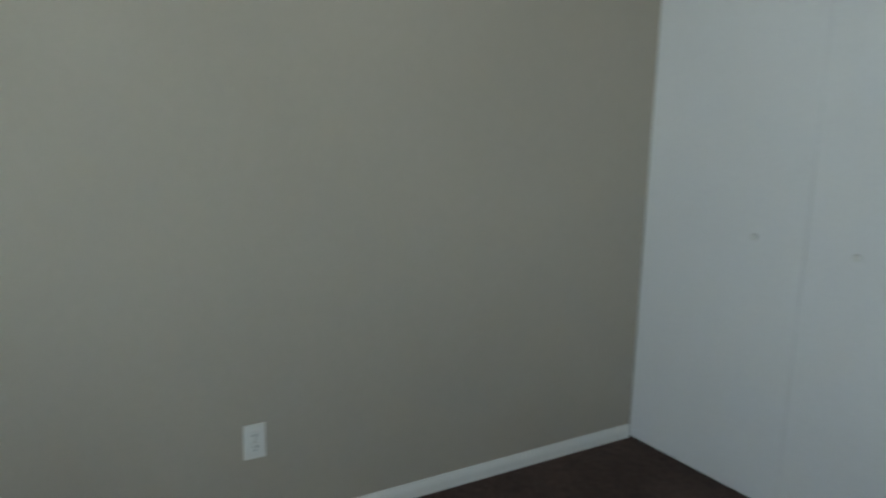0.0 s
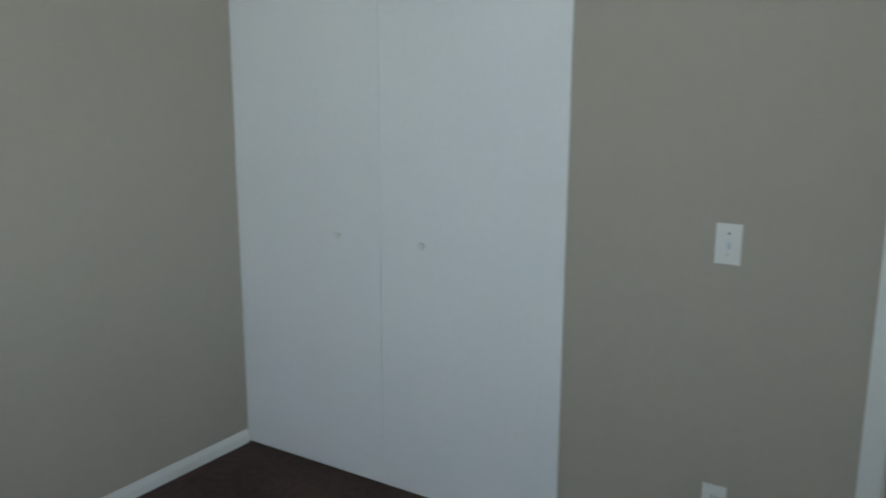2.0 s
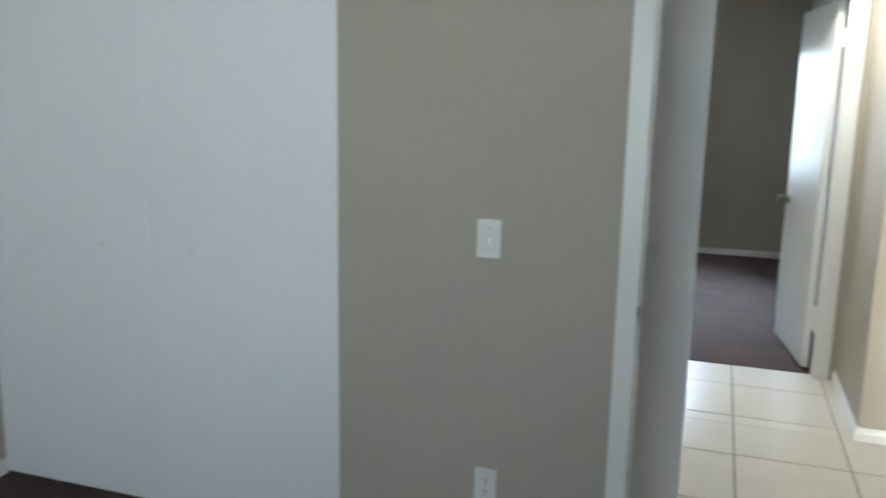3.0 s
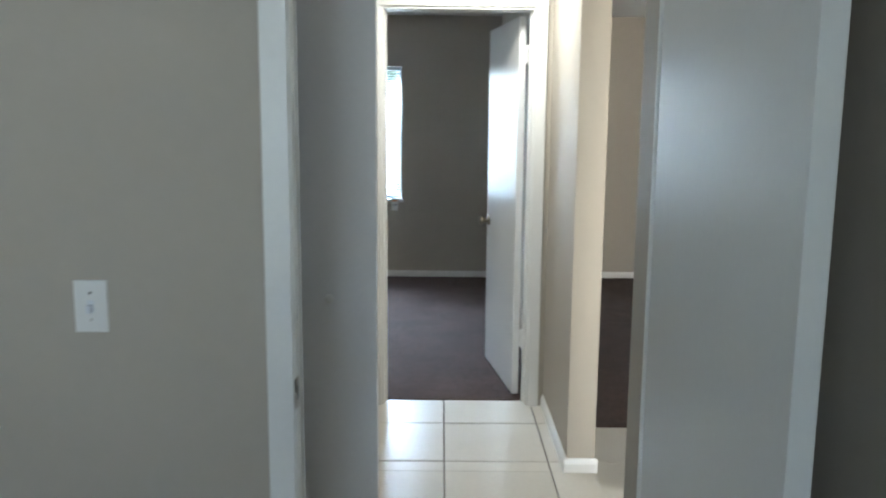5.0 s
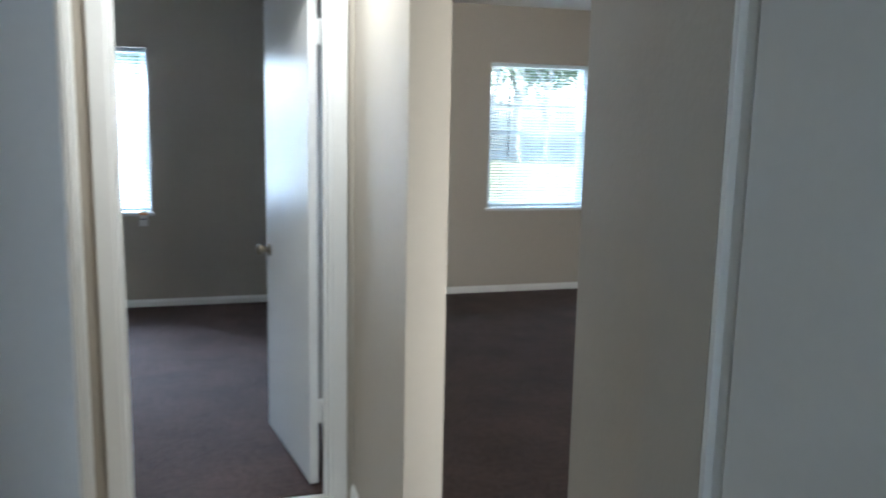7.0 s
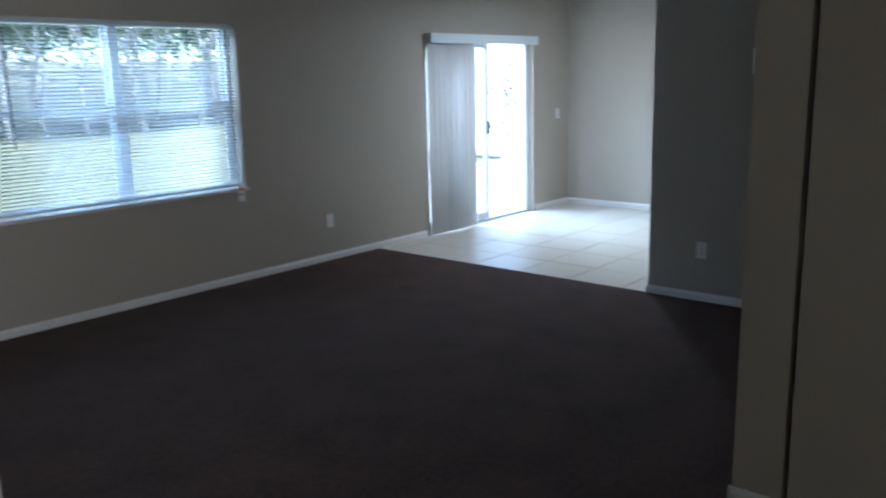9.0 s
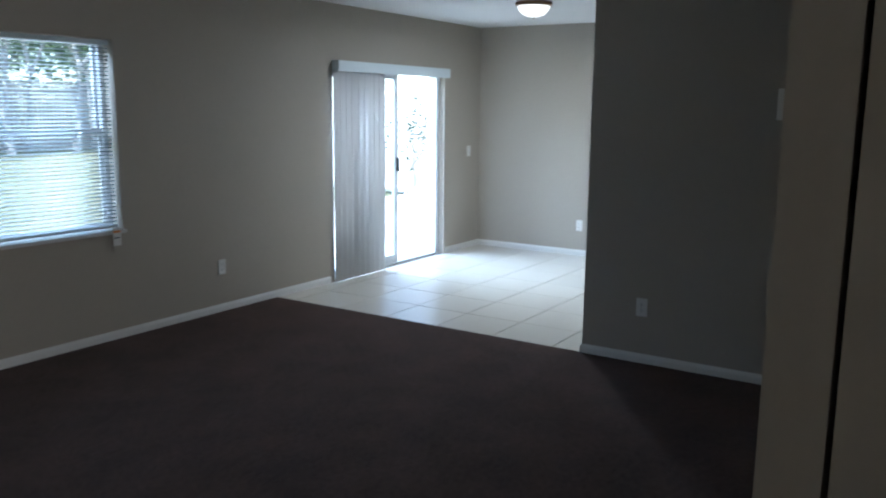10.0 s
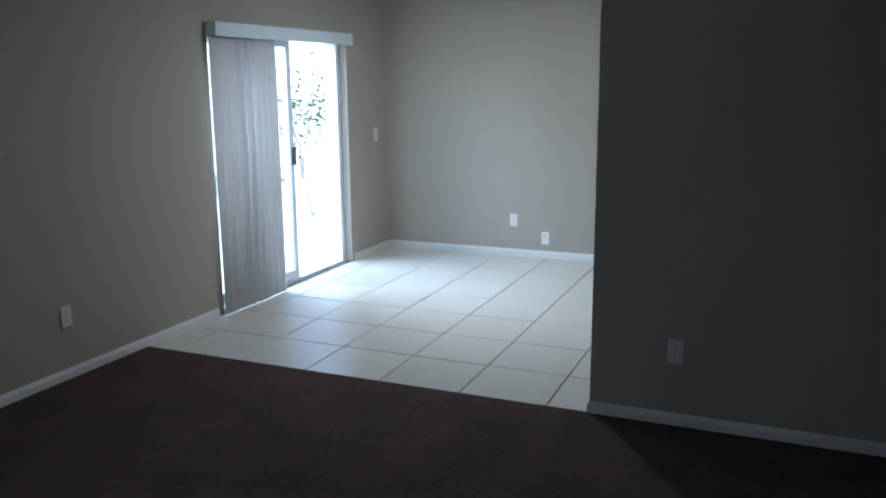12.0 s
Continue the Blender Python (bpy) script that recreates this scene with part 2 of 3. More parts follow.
wall("wall_closet_back", X_W, -1.07, -0.72, -0.60)
wall("wall_hall_closet_back", -1.80, -1.68, -0.60, Y_B)
wall("wall_foyer_east", 2.60, 2.72, -2.6, 0.10, [(-0.92, -0.075, 0.0, 2.05)])
# the doorway is out of view, added for the entry fill lamp
wall("wall_foyer_south", 0.248, 2.72, -2.72, -2.60, [(0.28, 0.82, 0.0, 2.05)])
wall("wall_foyer_closet_back", 3.34, 3.46, -1.1, -0.02)
wall("wall_foyer_closet_side", 2.72, 3.34, -1.1, -0.98)
wall("wall_living_south", 2.72, X_E, -0.02, 0.10)
wall("wall_living_east", X_E, X_E + 0.12, -0.02, 1.685)
wall("wall_kitchen_west", X_E, X_E + 0.12, -1.2, -0.02)
wall("wall_kitchen_south", X_E, X_D, -1.32, -1.2)
wall("wall_dining_east", X_D, X_D + 0.2, -1.32, Y_N)
wall("wall_bedroom_far_west", -3.40, -3.28, Y_B + 0.12, Y_N)
structure("ceiling", boxed((-3.6, X_D + 0.2, -5.5, Y_N + 0.2, H, H + 0.15)), CEIL, "white textured ceiling", "ceiling")

# floors: carpets, and grout beds under the tiles
structure("floor_carpet_living", boxed((0.128, X_E, 0.525, Y_N, -0.1, 0.006), (0.9, X_E, 0.11, 0.525, -0.1, 0.006)), CARPET, "dark brown cut pile carpet, slightly worn", "carpet")
structure("floor_carpet_bedroom_near", boxed((X_W, 0.128, -5.30, -1.52, -0.1, 0.006)), CARPET, "dark brown cut pile bedroom carpet", "carpet")
structure("floor_carpet_bedroom_far", boxed((-3.28, 0.008, 0.908, Y_N, -0.1, 0.006)), CARPET, "dark brown cut pile bedroom carpet", "carpet")
hall_floor = structure("floor_hall_tile", boxed((-1.8, 0.9, -1.52, 0.525, -0.1, -0.004), (-1.8, 0.128, 0.525, 0.908, -0.1, -0.004), (0.9, 3.4, -2.72, 0.11, -0.1, -0.004), (0.128, 0.9, -2.72, -1.52, -0.1, -0.004)), GROUT, "cream ceramic floor tiles with dark grout in the hall", "floor")
dining_floor = structure("floor_dining_tile", boxed((X_E, X_D, -1.2, Y_N, -0.1, -0.004), (X_E, X_D, Y_N, Y_N + 0.06, -0.1, -0.004)), GROUT, "cream ceramic floor tiles with dark grout in the dining area", "floor")

# baseboards
for b in ((X_W, -5.3, X_W, Y_A, 1, 0), (-1.794, Y_A, -0.922, Y_A, 0, -1), (-0.007, Y_A, 0.128, Y_A, 0, -1),
          (0.008, 0.0, 0.008, Y_B, -1, 0), (-0.004, 0.0, 0.140, 0.0, 0, -1), (0.128, 0.0, 0.128, Y_N, 1, 0),
          (-0.012, Y_AH, -0.012, -1.137, -1, 0), (-0.024, -1.137, 0.140, -1.137, 0, 1),
          (0.128, Y_N, 5.79, Y_N, 0, -1), (7.70, Y_N, X_D, Y_N, 0, -1), (X_D, Y_N, X_D, -1.2, -1, 0),
          (X_E, 0.10, X_E, 1.685, -1, 0), (X_E - 0.012, 1.685, X_E + 0.132, 1.685, 0, 1), (X_E + 0.12, 1.685, X_E + 0.12, -1.2, 1, 0),
          (-3.28, Y_N, 0.008, Y_N, 0, -1), (0.008, Y_B + 0.12, 0.008, Y_N, -1, 0),
          (2.588, 0.10, X_E, 0.10, 0, 1), (2.60, 0.112, 2.60, -0.07, -1, 0)):
    baseboard(*b)

# ---- doors ----


def door_frame(name, x0, x1, y0, y1, label):
    """Jambs, stops and casings round a clear opening x0..x1 in a wall y0..y1."""
    ob = thing(name, pose(0, 0, 0), label, "door frame", kind="structure")
    top, j = 2.035, 0.026
    for a, b in ((x0 - j, x0), (x1, x1 + j)):
        part("jamb", boxed((a, b, y0 - 0.002, y1 + 0.002, 0, top + j), bevel=0.002), TRIM, ob)
    part("head_jamb", boxed((x0, x1, y0 - 0.002, y1 + 0.002, top, top + j), bevel=0.002), TRIM, ob)
    w = 0.057
    for s, face in ((-1, y0), (1, y1)):
        f0, f1 = sorted((face + s * 0.002, face + s * 0.016))
        for a, b in ((x0 - j * 0.5 - w, x0 - j * 0.5), (x1 + j * 0.5, x1 + j * 0.5 + w)):
            part("casing", boxed((a, b, f0, f1, 0, top + j * 0.5), bevel=0.004), TRIM, ob)
        part("head_casing", boxed((x0 - j * 0.5 - w, x1 + j * 0.5 + w, f0, f1, top + j * 0.5, top + j * 0.5 + w), bevel=0.004), TRIM, ob)
    return ob


frame_near = thing("door_frame_near", pose(0, 0, 0), "white painted wooden door frame with a strike plate", "door frame", kind="structure")
for a, b, deep in ((-0.869, -0.857, 0.05), (-0.090, -0.078, 0.006)):
    part("jamb", boxed((a, b, Y_A - 0.002, Y_A + deep, 0, 2.035), bevel=0.002), TRIM, frame_near)
part("head_jamb", boxed((-0.869, -0.078, Y_A - 0.002, Y_A + 0.05, 2.035, 2.047), bevel=0.002), TRIM, frame_near)
for a, b in ((-0.920, -0.861), (-0.082, -0.012)):
    part("casing", boxed((a, b, Y_A - 0.016, Y_A - 0.002, 0, 2.040), bevel=0.004), TRIM, frame_near)
part("head_casing", boxed((-0.920, -0.012, Y_A - 0.016, Y_A - 0.002, 2.040, 2.110), bevel=0.004), TRIM, frame_near)
frame_far = door_frame("door_frame_far", -0.832, -0.090, Y_B, Y_B + 0.12, "white painted wooden door frame of the far bedroom")
part("reveal", boxed((-0.090, -0.078, Y_A + 0.007, Y_AH, 0, 2.047)), WALL, frame_near, "greige painted reveal")
part("door_stop", boxed((-0.857, -0.852, Y_A + 0.038, Y_A + 0.05, 0, 2.035), bevel=0.002), TRIM, frame_near)
for x0, x1 in ((-0.832, -0.820), (-0.102, -0.090)):
    part("door_stop", boxed((x0, x1, Y_B + 0.045, Y_B + 0.08, 0, 2.035), bevel=0.002), TRIM, frame_far)
strike = part("strike_plate", boxed((-0.8590, -0.8555, Y_A - 0.0175, Y_A + 0.014, 0.860, 0.928)), NICKEL, frame_near, "satin nickel strike plate")
part("strike_hole", boxed((-0.8553, -0.8549, Y_A - 0.008, Y_A + 0.006, 0.880, 0.910)), SLOT, strike)


def knob_mesh(side):
    """A round door knob with its rose, along local y."""
    prof = [(0.032, 0.0), (0.032, 0.004), (0.028, 0.009), (0.013, 0.012), (0.012, 0.026), (0.020, 0.034), (0.027, 0.044), (0.027, 0.054), (0.020, 0.062), (0.008, 0.065)]
    return turned(prof, Matrix.Rotation(radians(-90 * side), 4, "X"), 24)


def door(name, hinge, turn, width, mat_knob, label, knob_z=0.895, hinges=(0.33, 1.83), paint=None):
    """A flush slab; local x runs from the hinge to the free edge, local y is its thickness."""
    ob = thing(name, pose(hinge[0], hinge[1], 0, 0, 0, turn), label, "door", kind="structure")
    slab = part("slab", boxed((0.004, width, -0.0175, 0.0175, 0.018, 2.02), bevel=0.002), paint or DOOR_DIM, ob)
    for side in (-1, 1):
        k = part("knob", knob_mesh(side), mat_knob, ob, "round metal door knob")
        k.location = (width - 0.065, side * 0.0175, knob_z)
    part("latch_plate", boxed((width - 0.0005, width + 0.0015, -0.012, 0.012, knob_z - 0.028, knob_z + 0.028)), mat_knob, slab)
    for z in hinges:
        h = part("hinge", boxed((-0.012, 0.012, -0.026, -0.0176, z - 0.045, z + 0.045), bevel=0.001), TRIM, ob, "white painted hinge")
        part("hinge_pin", turned([(0.006, -0.05), (0.006, 0.05)], pose(0.0, -0.029, z), 10), TRIM, h)
    return ob


door("door_1", (-0.073, -1.612), -90.5, 0.735, BRONZE, "white flush bedroom door standing wide open, dark knob")
door("door_2", (-0.128, 0.968), 98.6, 0.735, BRASS, "white glossy flush bedroom door standing open, dull brass knob", paint=GLOSS)


def white_knob():
    return turned([(0.007, 0), (0.007, 0.006), (0.012, 0.012), (0.0135, 0.017), (0.010, 0.021), (0.004, 0.022)], Matrix.Rotation(radians(90), 4, "X"), 18)


# closet of the near bedroom: two leaves, closed
closet = thing("closet_door", pose(0, 0, 0), "pair of white painted flat closet doors, closed, with small white knobs", "closet door", kind="structure")
for a, b in ((-3.241, -2.5225), (-2.5205, -1.797)):
    part("leaf", boxed((a, b, Y_A + 0.004, Y_A + 0.034, 0.014, 2.37), bevel=0.001), CLOSET, closet)
for x in (-2.713, -2.336):
    k = part("knob", white_knob(), PLATE, closet, "small round white knob")
    k.location = (x, Y_A + 0.006, 0.966)
part("track", boxed((-3.243, -1.794, Y_A + 0.005, Y_A + 0.04, 2.375, 2.40)), ALU, closet)

# hall closet: a leaf folded out into the hall
hall_leaf = thing("bifold_hall_door", pose(-0.723, -1.02, 0), "white glossy bifold closet leaf folded out, small white knob", "closet door", kind="structure")
# the lighter closet white offsets the shade on these leaves
part("leaf", boxed((-0.46, 0, 0, 0.030, 0.015, 2.02), bevel=0.002), CLOSET, hall_leaf)
part("leaf", boxed((-0.46, -0.012, 0.036, 0.066, 0.015, 2.02), bevel=0.002), CLOSET, hall_leaf)
k = part("knob", white_knob(), PLATE, hall_leaf, "small round white knob")
k.location = (-0.135, 0, 0.985)
hall_frame = thing("door_frame_hall_closet", pose(0, 0, 0), "white painted casing of the hall closet opening", "door frame", kind="structure")
part("jamb", boxed((-1.072, -0.948, 0.674, 0.700, 0, 2.06), bevel=0.002), TRIM, hall_frame)
part("jamb", boxed((-1.072, -0.948, -1.086, -1.060, 0, 2.06), bevel=0.002), TRIM, hall_frame)
part("head_jamb", boxed((-1.072, -0.948, -1.060, 0.674, 2.034, 2.06), bevel=0.002), TRIM, hall_frame)
part("casing", boxed((-0.948, -0.934, 0.690, 0.747, 0, 2.05), bevel=0.004), TRIM, hall_frame)
part("casing", boxed((-0.948, -0.934, -1.13, -1.073, 0, 2.05), bevel=0.004), TRIM, hall_frame)
part("head_casing", boxed((-0.948, -0.934, -1.13, 0.747, 2.05, 2.107), bevel=0.004), TRIM, hall_frame)

# unseen leaf, added to keep the entry fill off the foyer's east side
door("entry_light_blocker", (0.84, -2.585), 89, 0.80, NICKEL, "unseen white door leaf added in the foyer to block the entry fill")

# coat closet door in the foyer
coat = thing("door_3", pose(2.60, -0.085, 0), "greige painted flush foyer closet door, closed, with a dark gap at its edge", "door", kind="structure")
part("slab", boxed((0.004, 0.040, -0.82, -0.008, 0.012, 2.03), bevel=0.002), WALL, coat)

# ---- windows ----


def blind(name, x0, x1, z0, z1, y, tilt, label, wand_x=None):
    """A horizontal blind: head rail, slats, bottom rail, ladder cords and a wand."""
    ob = thing(name, pose(x0, y, z0), label, "window blind")
    w, h = x1 - x0, z1 - z0
    part("head_rail", boxed((0, w, -0.020, 0.020, h - 0.03, h), bevel=0.003), BLIND, ob)
    part("bottom_rail", boxed((0.003, w - 0.003, -0.013, 0.013, 0.012, 0.030), bevel=0.004), BLIND, ob)
    bm = bmesh.new()
    n = 5
    rows = []
    for i in range(n):
        u = -1 + 2 * i / (n - 1)
        rows.append([bm.verts.new((x, 0.0128 * u, 0.0018 * (1 - u * u))) for x in (0.004, w - 0.004)])
    for p, q in zip(rows, rows[1:]):
        f = bm.faces.new((p[0], p[1], q[1], q[0]))
        f.smooth = True
    low = bmesh.ops.extrude_face_region(bm, geom=bm.faces[:])["geom"]
    for v in low:
        if isinstance(v, bmesh.types.BMVert):
            v.co.z -= 0.0010
    first = part("slat", bm, BLIND, ob)
    count = int((h - 0.09) / 0.0245)
    for i in range(count + 1):
        s = first if i == 0 else new("slat", first.data)
        s.parent = ob
        s.location, s.rotation_euler = (0, 0, 0.05 + i * (h - 0.10) / count), (radians(tilt), 0, 0)
    for x in (0.12, w / 2, w - 0.12):
        for dy in (-0.0148, 0.0148):
            part("ladder_cord", boxed((x - 0.0012, x + 0.0012, dy - 0.0008, dy + 0.0008, 0.03, h - 0.04)), BLIND, ob)
    if wand_x:
        part("wand", turned([(0.006, -0.74), (0.006, 0.0)], pose(wand_x, -0.034, h - 0.06), 8), WAND, ob, "thin tilt wand")
    tag = part("warning_tag", boxed((w - 0.085, w - 0.025, -0.0705, -0.0695, -0.105, 0.0135), (w - 0.085, w - 0.025, -0.0695, -0.018, 0.0125, 0.0135)), PAPER, ob, "small white hanging paper tag")
    part("printed_band", boxed((w - 0.083, w - 0.027, -0.0715, -0.0706, -0.018, -0.004)), ORANGE, tag)
    part("printed_bar", boxed((w - 0.078, w - 0.035, -0.0715, -0.0706, -0.055, -0.048)), WAND, tag)
    part("tag_string", boxed((w - 0.056, w - 0.054, -0.0412, -0.0405, 0.0, 0.03)), WAND, tag)
    return ob


def window(name, x0, x1, z0, z1, units, y0, label):
    """Single-hung aluminium windows side by side in the outer part of a wall opening."""
    ob = thing(name, pose(0, y0, 0), label, "window", kind="structure")
    f, d0, d1 = 0.035, 0.10, 0.17
    part("sill", boxed((x0 - 0.02, x1 + 0.02, -0.022, 0.10, z0 - 0.020, z0 + 0.004), bevel=0.004), SILL, ob, "pale stone window sill")
    for a, b, c, d in ((x0, x1, z1 - f, z1), (x0, x1, z0 + 0.005, z0 + 0.005 + f), (x0, x0 + f, z0 + 0.04, z1 - f), (x1 - f, x1, z0 + 0.04, z1 - f)):
        part("window_frame", boxed((a, b, d0, d1, c, d), bevel=0.002), ALU, ob)
    step = (x1 - x0) / units
    for i in range(1, units):
        x = x0 + i * step
        part("mullion", boxed((x - 0.036, x + 0.036, d0 - 0.01, d1, z0 + 0.04, z1 - f), bevel=0.002), ALU, ob)
    mid = z0 + (z1 - z0) * 0.525
    for i in range(units):
        a, b = x0 + i * step + f, x0 + (i + 1) * step - f
        rail = part("meeting_rail", boxed((a, b, d0 + 0.012, d0 + 0.05, mid - 0.02, mid + 0.02), bevel=0.002), ALU, ob)
        part("sash_lock", boxed(((a + b) / 2 - 0.025, (a + b) / 2 + 0.025, d0 + 0.002, d0 + 0.013, mid - 0.008, mid + 0.012), bevel=0.002), ALU, rail)
        for c, d, y in ((z0 + 0.04, mid - 0.02, 0.125), (mid + 0.02, z1 - f, 0.150)):
            for p, q in ((a, a + 0.022), (b - 0.022, b)):
                part("sash_stile", boxed((p, q, y - 0.012, y + 0.012, c, d), bevel=0.001), ALU, ob)
            g = part("pane", boxed((a + 0.022, b - 0.022, y - 0.002, y + 0.002, c, d)), GLASS, ob)
            g.visible_shadow = False
    return ob


window("window_1", 1.814, 3.678, 0.741, 1.98, 2, Y_N, "double white aluminium window over the lawn")
window("window_2", -1.85, -0.914, 0.741, 1.98, 1, Y_N, "white aluminium bedroom window")
blind("horizontal_blind", 1.822, 3.670, 0.748, 1.975, Y_N + 0.045, 17, "white horizontal slat blind, lowered, slats open", 0.17)
blind("horizontal_blind", -1.842, -0.922, 0.748, 1.975, Y_N + 0.045, 26, "white horizontal slat blind in the bedroom window, lowered", 0.12)
# unseen windows, added only to hold the near bedroom's fill lamps
unseen_window_1 = window("unseen_window_1", 3.7, 5.0, 0.95, 2.05, 2, 0.0, "white aluminium window added out of view in the near bedroom")
unseen_window_1.matrix_basis = pose(0.128, 0, 0, 0, 0, -90)
unseen_window_2 = window("unseen_window_2", 0.75, 2.05, 0.95, 2.05, 2, 0.0, "white aluminium window added out of view in the near bedroom's end wall")
unseen_window_2.matrix_basis = pose(0, -5.30, 0, 0, 0, 180)

# sliding glass door
slider = thing("sliding_glass_door", pose(0, Y_N, 0), "white aluminium sliding glass door, slid open to the patio", "sliding door", kind="structure")
for a, b, c, d in ((5.85, 5.90, 0.0, 1.95), (7.61, 7.66, 0.0, 1.95), (5.90, 7.61, 1.90, 1.95)):
    part("door_frame", boxed((a, b, 0.07, 0.19, c, d), bevel=0.003), ALU, slider)
part("threshold", boxed((5.90, 7.61, 0.06, 0.20, -0.02, 0.018), bevel=0.004), ALU, slider)


def glass_panel(name, x0, x1, y, label):
    p = part(name, boxed((x0, x0 + 0.055, y - 0.016, y + 0.016, 0.02, 1.895), (x1 - 0.055, x1, y - 0.016, y + 0.016, 0.02, 1.895),
                         (x0 + 0.055, x1 - 0.055, y - 0.016, y + 0.016, 0.02, 0.09), (x0 + 0.055, x1 - 0.055, y - 0.016, y + 0.016, 1.835, 1.895)), ALU, slider, label)
    g = part("pane", boxed((x0 + 0.055, x1 - 0.055, y - 0.003, y + 0.003, 0.09, 1.835)), GLASS, p)
    g.visible_shadow = False
    return p


glass_panel("fixed_panel", 5.90, 6.78, 0.155, "fixed glass panel")
moving = glass_panel("sliding_panel", 6.06, 6.94, 0.105, "sliding glass panel")
part("pull_handle", boxed((6.905, 6.93, 0.060, 0.089, 0.93, 1.07), bevel=0.005), SLOT, moving, "black pull handle")

vertical = thing("vertical_blind", pose(5.84, Y_N - 0.07, 0), "vertical vane blind drawn aside under a white valance", "window blind")
part("valance", boxed((0, 1.80, -0.012, -0.004, 1.868, 1.960), (0, 0.010, -0.004, 0.068, 1.868, 1.960), (1.79, 1.80, -0.004, 0.068, 1.868, 1.960), bevel=0.002), BLIND, vertical, "white valance board")
part("head_rail", boxed((0.02, 1.78, 0.015, 0.055, 1.885, 1.925), bevel=0.003), ALU, vertical)
vane_turns = (-5, -4, -5, -27, -34, -30, -6, -4, -5)
for i, turn in enumerate(vane_turns):
    bm = bmesh.new()
    cols = []
    for j in range(5):
        u = -1 + j / 2
        cols.append([bm.verts.new((0.0445 * u, 0.0025 * (1 - u * u), z)) for z in (0.008, 1.88)])
    for p, q in zip(cols, cols[1:]):
        f = bm.faces.new((p[0], q[0], q[1], p[1]))
        f.smooth = True
    low = bmesh.ops.extrude_face_region(bm, geom=bm.faces[:])["geom"]
    for v in low:
        if isinstance(v, bmesh.types.BMVert):
            v.co.y += 0.0012
    vane = part("vane", bm, VANE, vertical)
    vane.location, vane.rotation_euler = (0.024 + i * 0.0805, 0.03, 0), (0, 0, radians(turn))

# ---- wall plates ----


def on_wall(x, y, z, facing):
    """Local x runs along the wall, local y out of the wall into the room, z up."""
    turn = {"s": 180, "n": 0, "w": 90, "e": -90}[facing]
    return pose(x, y, z, 0, 0, turn)


def outlet(x, y, z, facing, label="white duplex wall outlet with cover plate", gang=None):
    ob = thing("wall_outlet", on_wall(x, y, z, facing), label, "outlet", gang or "wall outlets")
    plate = part("cover_plate", boxed((-0.035, 0.035, 0.0, 0.006, -0.057, 0.057), bevel=0.003), PLATE, ob)
    part("screw", turned([(0.003, 0), (0.003, 0.0012)], pose(0, 0.006, 0) @ Matrix.Rotation(radians(-90), 4, "X"), 10), NICKEL, plate)
    for s in (-1, 1):
        r = part("socket", boxed((-0.0165, 0.0165, 0.0055, 0.0085, s * 0.0195 - 0.014, s * 0.0195 + 0.014), bevel=0.003), PLATE, ob)
        for dx, hh in ((-0.0063, 0.0045), (0.0063, 0.0038)):
            part("slot", boxed((dx - 0.0012, dx + 0.0012, 0.0086, 0.0089, s * 0.0195 - hh + 0.003, s * 0.0195 + hh + 0.003)), SLOT, r)
        part("ground_hole", turned([(0.0025, 0), (0.0025, 0.0004)], pose(0, 0.0086, s * 0.0195 - 0.008) @ Matrix.Rotation(radians(-90), 4, "X"), 8), SLOT, r)
    return ob


def switch(x, y, z, facing, label):
    ob = thing("light_switch", on_wall(x, y, z, facing), label, "light switch")
    plate = part("cover_plate", boxed((-0.036, 0.036, 0.0, 0.006, -0.058, 0.058), bevel=0.003), PLATE, ob)
    part("toggle_slot", boxed((-0.007, 0.007, 0.0058, 0.0066, -0.014, 0.014)), ALU, plate)
    part("toggle", boxed((-0.005, 0.005, 0.005, 0.021, -0.013, 0.004), bevel=0.0015), ALU, ob, "white toggle lever")
    for s in (-1, 1):
        part("screw", turned([(0.003, 0), (0.003, 0.0012)], pose(0, 0.006, s * 0.03) @ Matrix.Rotation(radians(-90), 4, "X"), 10), NICKEL, plate)
    return ob


switch(-1.302, Y_A, 1.087, "s", "white toggle light switch beside the closet")
outlet(-1.290, Y_A, 0.303, "s")
outlet(X_W, -3.215, 0.352, "e")
outlet(4.528, Y_N, 0.351, "s")
outlet(1.430, Y_N, 0.323, "s")
outlet(X_E, 1.299, 0.360, "w")
outlet(X_D, 3.151, 0.328, "w")
outlet(X_D, 2.854, 0.180, "w")
switch(8.16, Y_N, 1.09, "s", "white toggle light switch beside the sliding door")
thermostat = thing("thermostat", on_wall(2.70, 0.10, 1.59, "n"), "small white wall thermostat box", "thermostat")
part("housing", boxed((-0.05, 0.05, 0, 0.026, -0.042, 0.042), bevel=0.004), PLATE, thermostat)
part("dial", turned([(0.016, 0), (0.016, 0.004)], pose(0, 0.026, 0) @ Matrix.Rotation(radians(-90), 4, "X"), 16), VANE, thermostat)

# ---- ceiling lamp ----
lamp = thing("ceiling_lamp", pose(6.64, 2.88, H), "frosted glass dome ceiling lamp with a brown rim, lit", "ceiling lamp", "ceiling lamps")
part("base_pan", turned([(0.15, 0.0), (0.155, -0.012), (0.150, -0.03), (0.138, -0.032)], pose(0, 0, 0), 40), WOODTRIM, lamp, "brown rim")
part("shade", turned([(0.137, -0.028), (0.134, -0.045), (0.118, -0.075), (0.085, -0.102), (0.045, -0.117), (0.008, -0.121)], pose(0, 0, 0), 40), LAMPGLASS, lamp, "frosted glass dome")
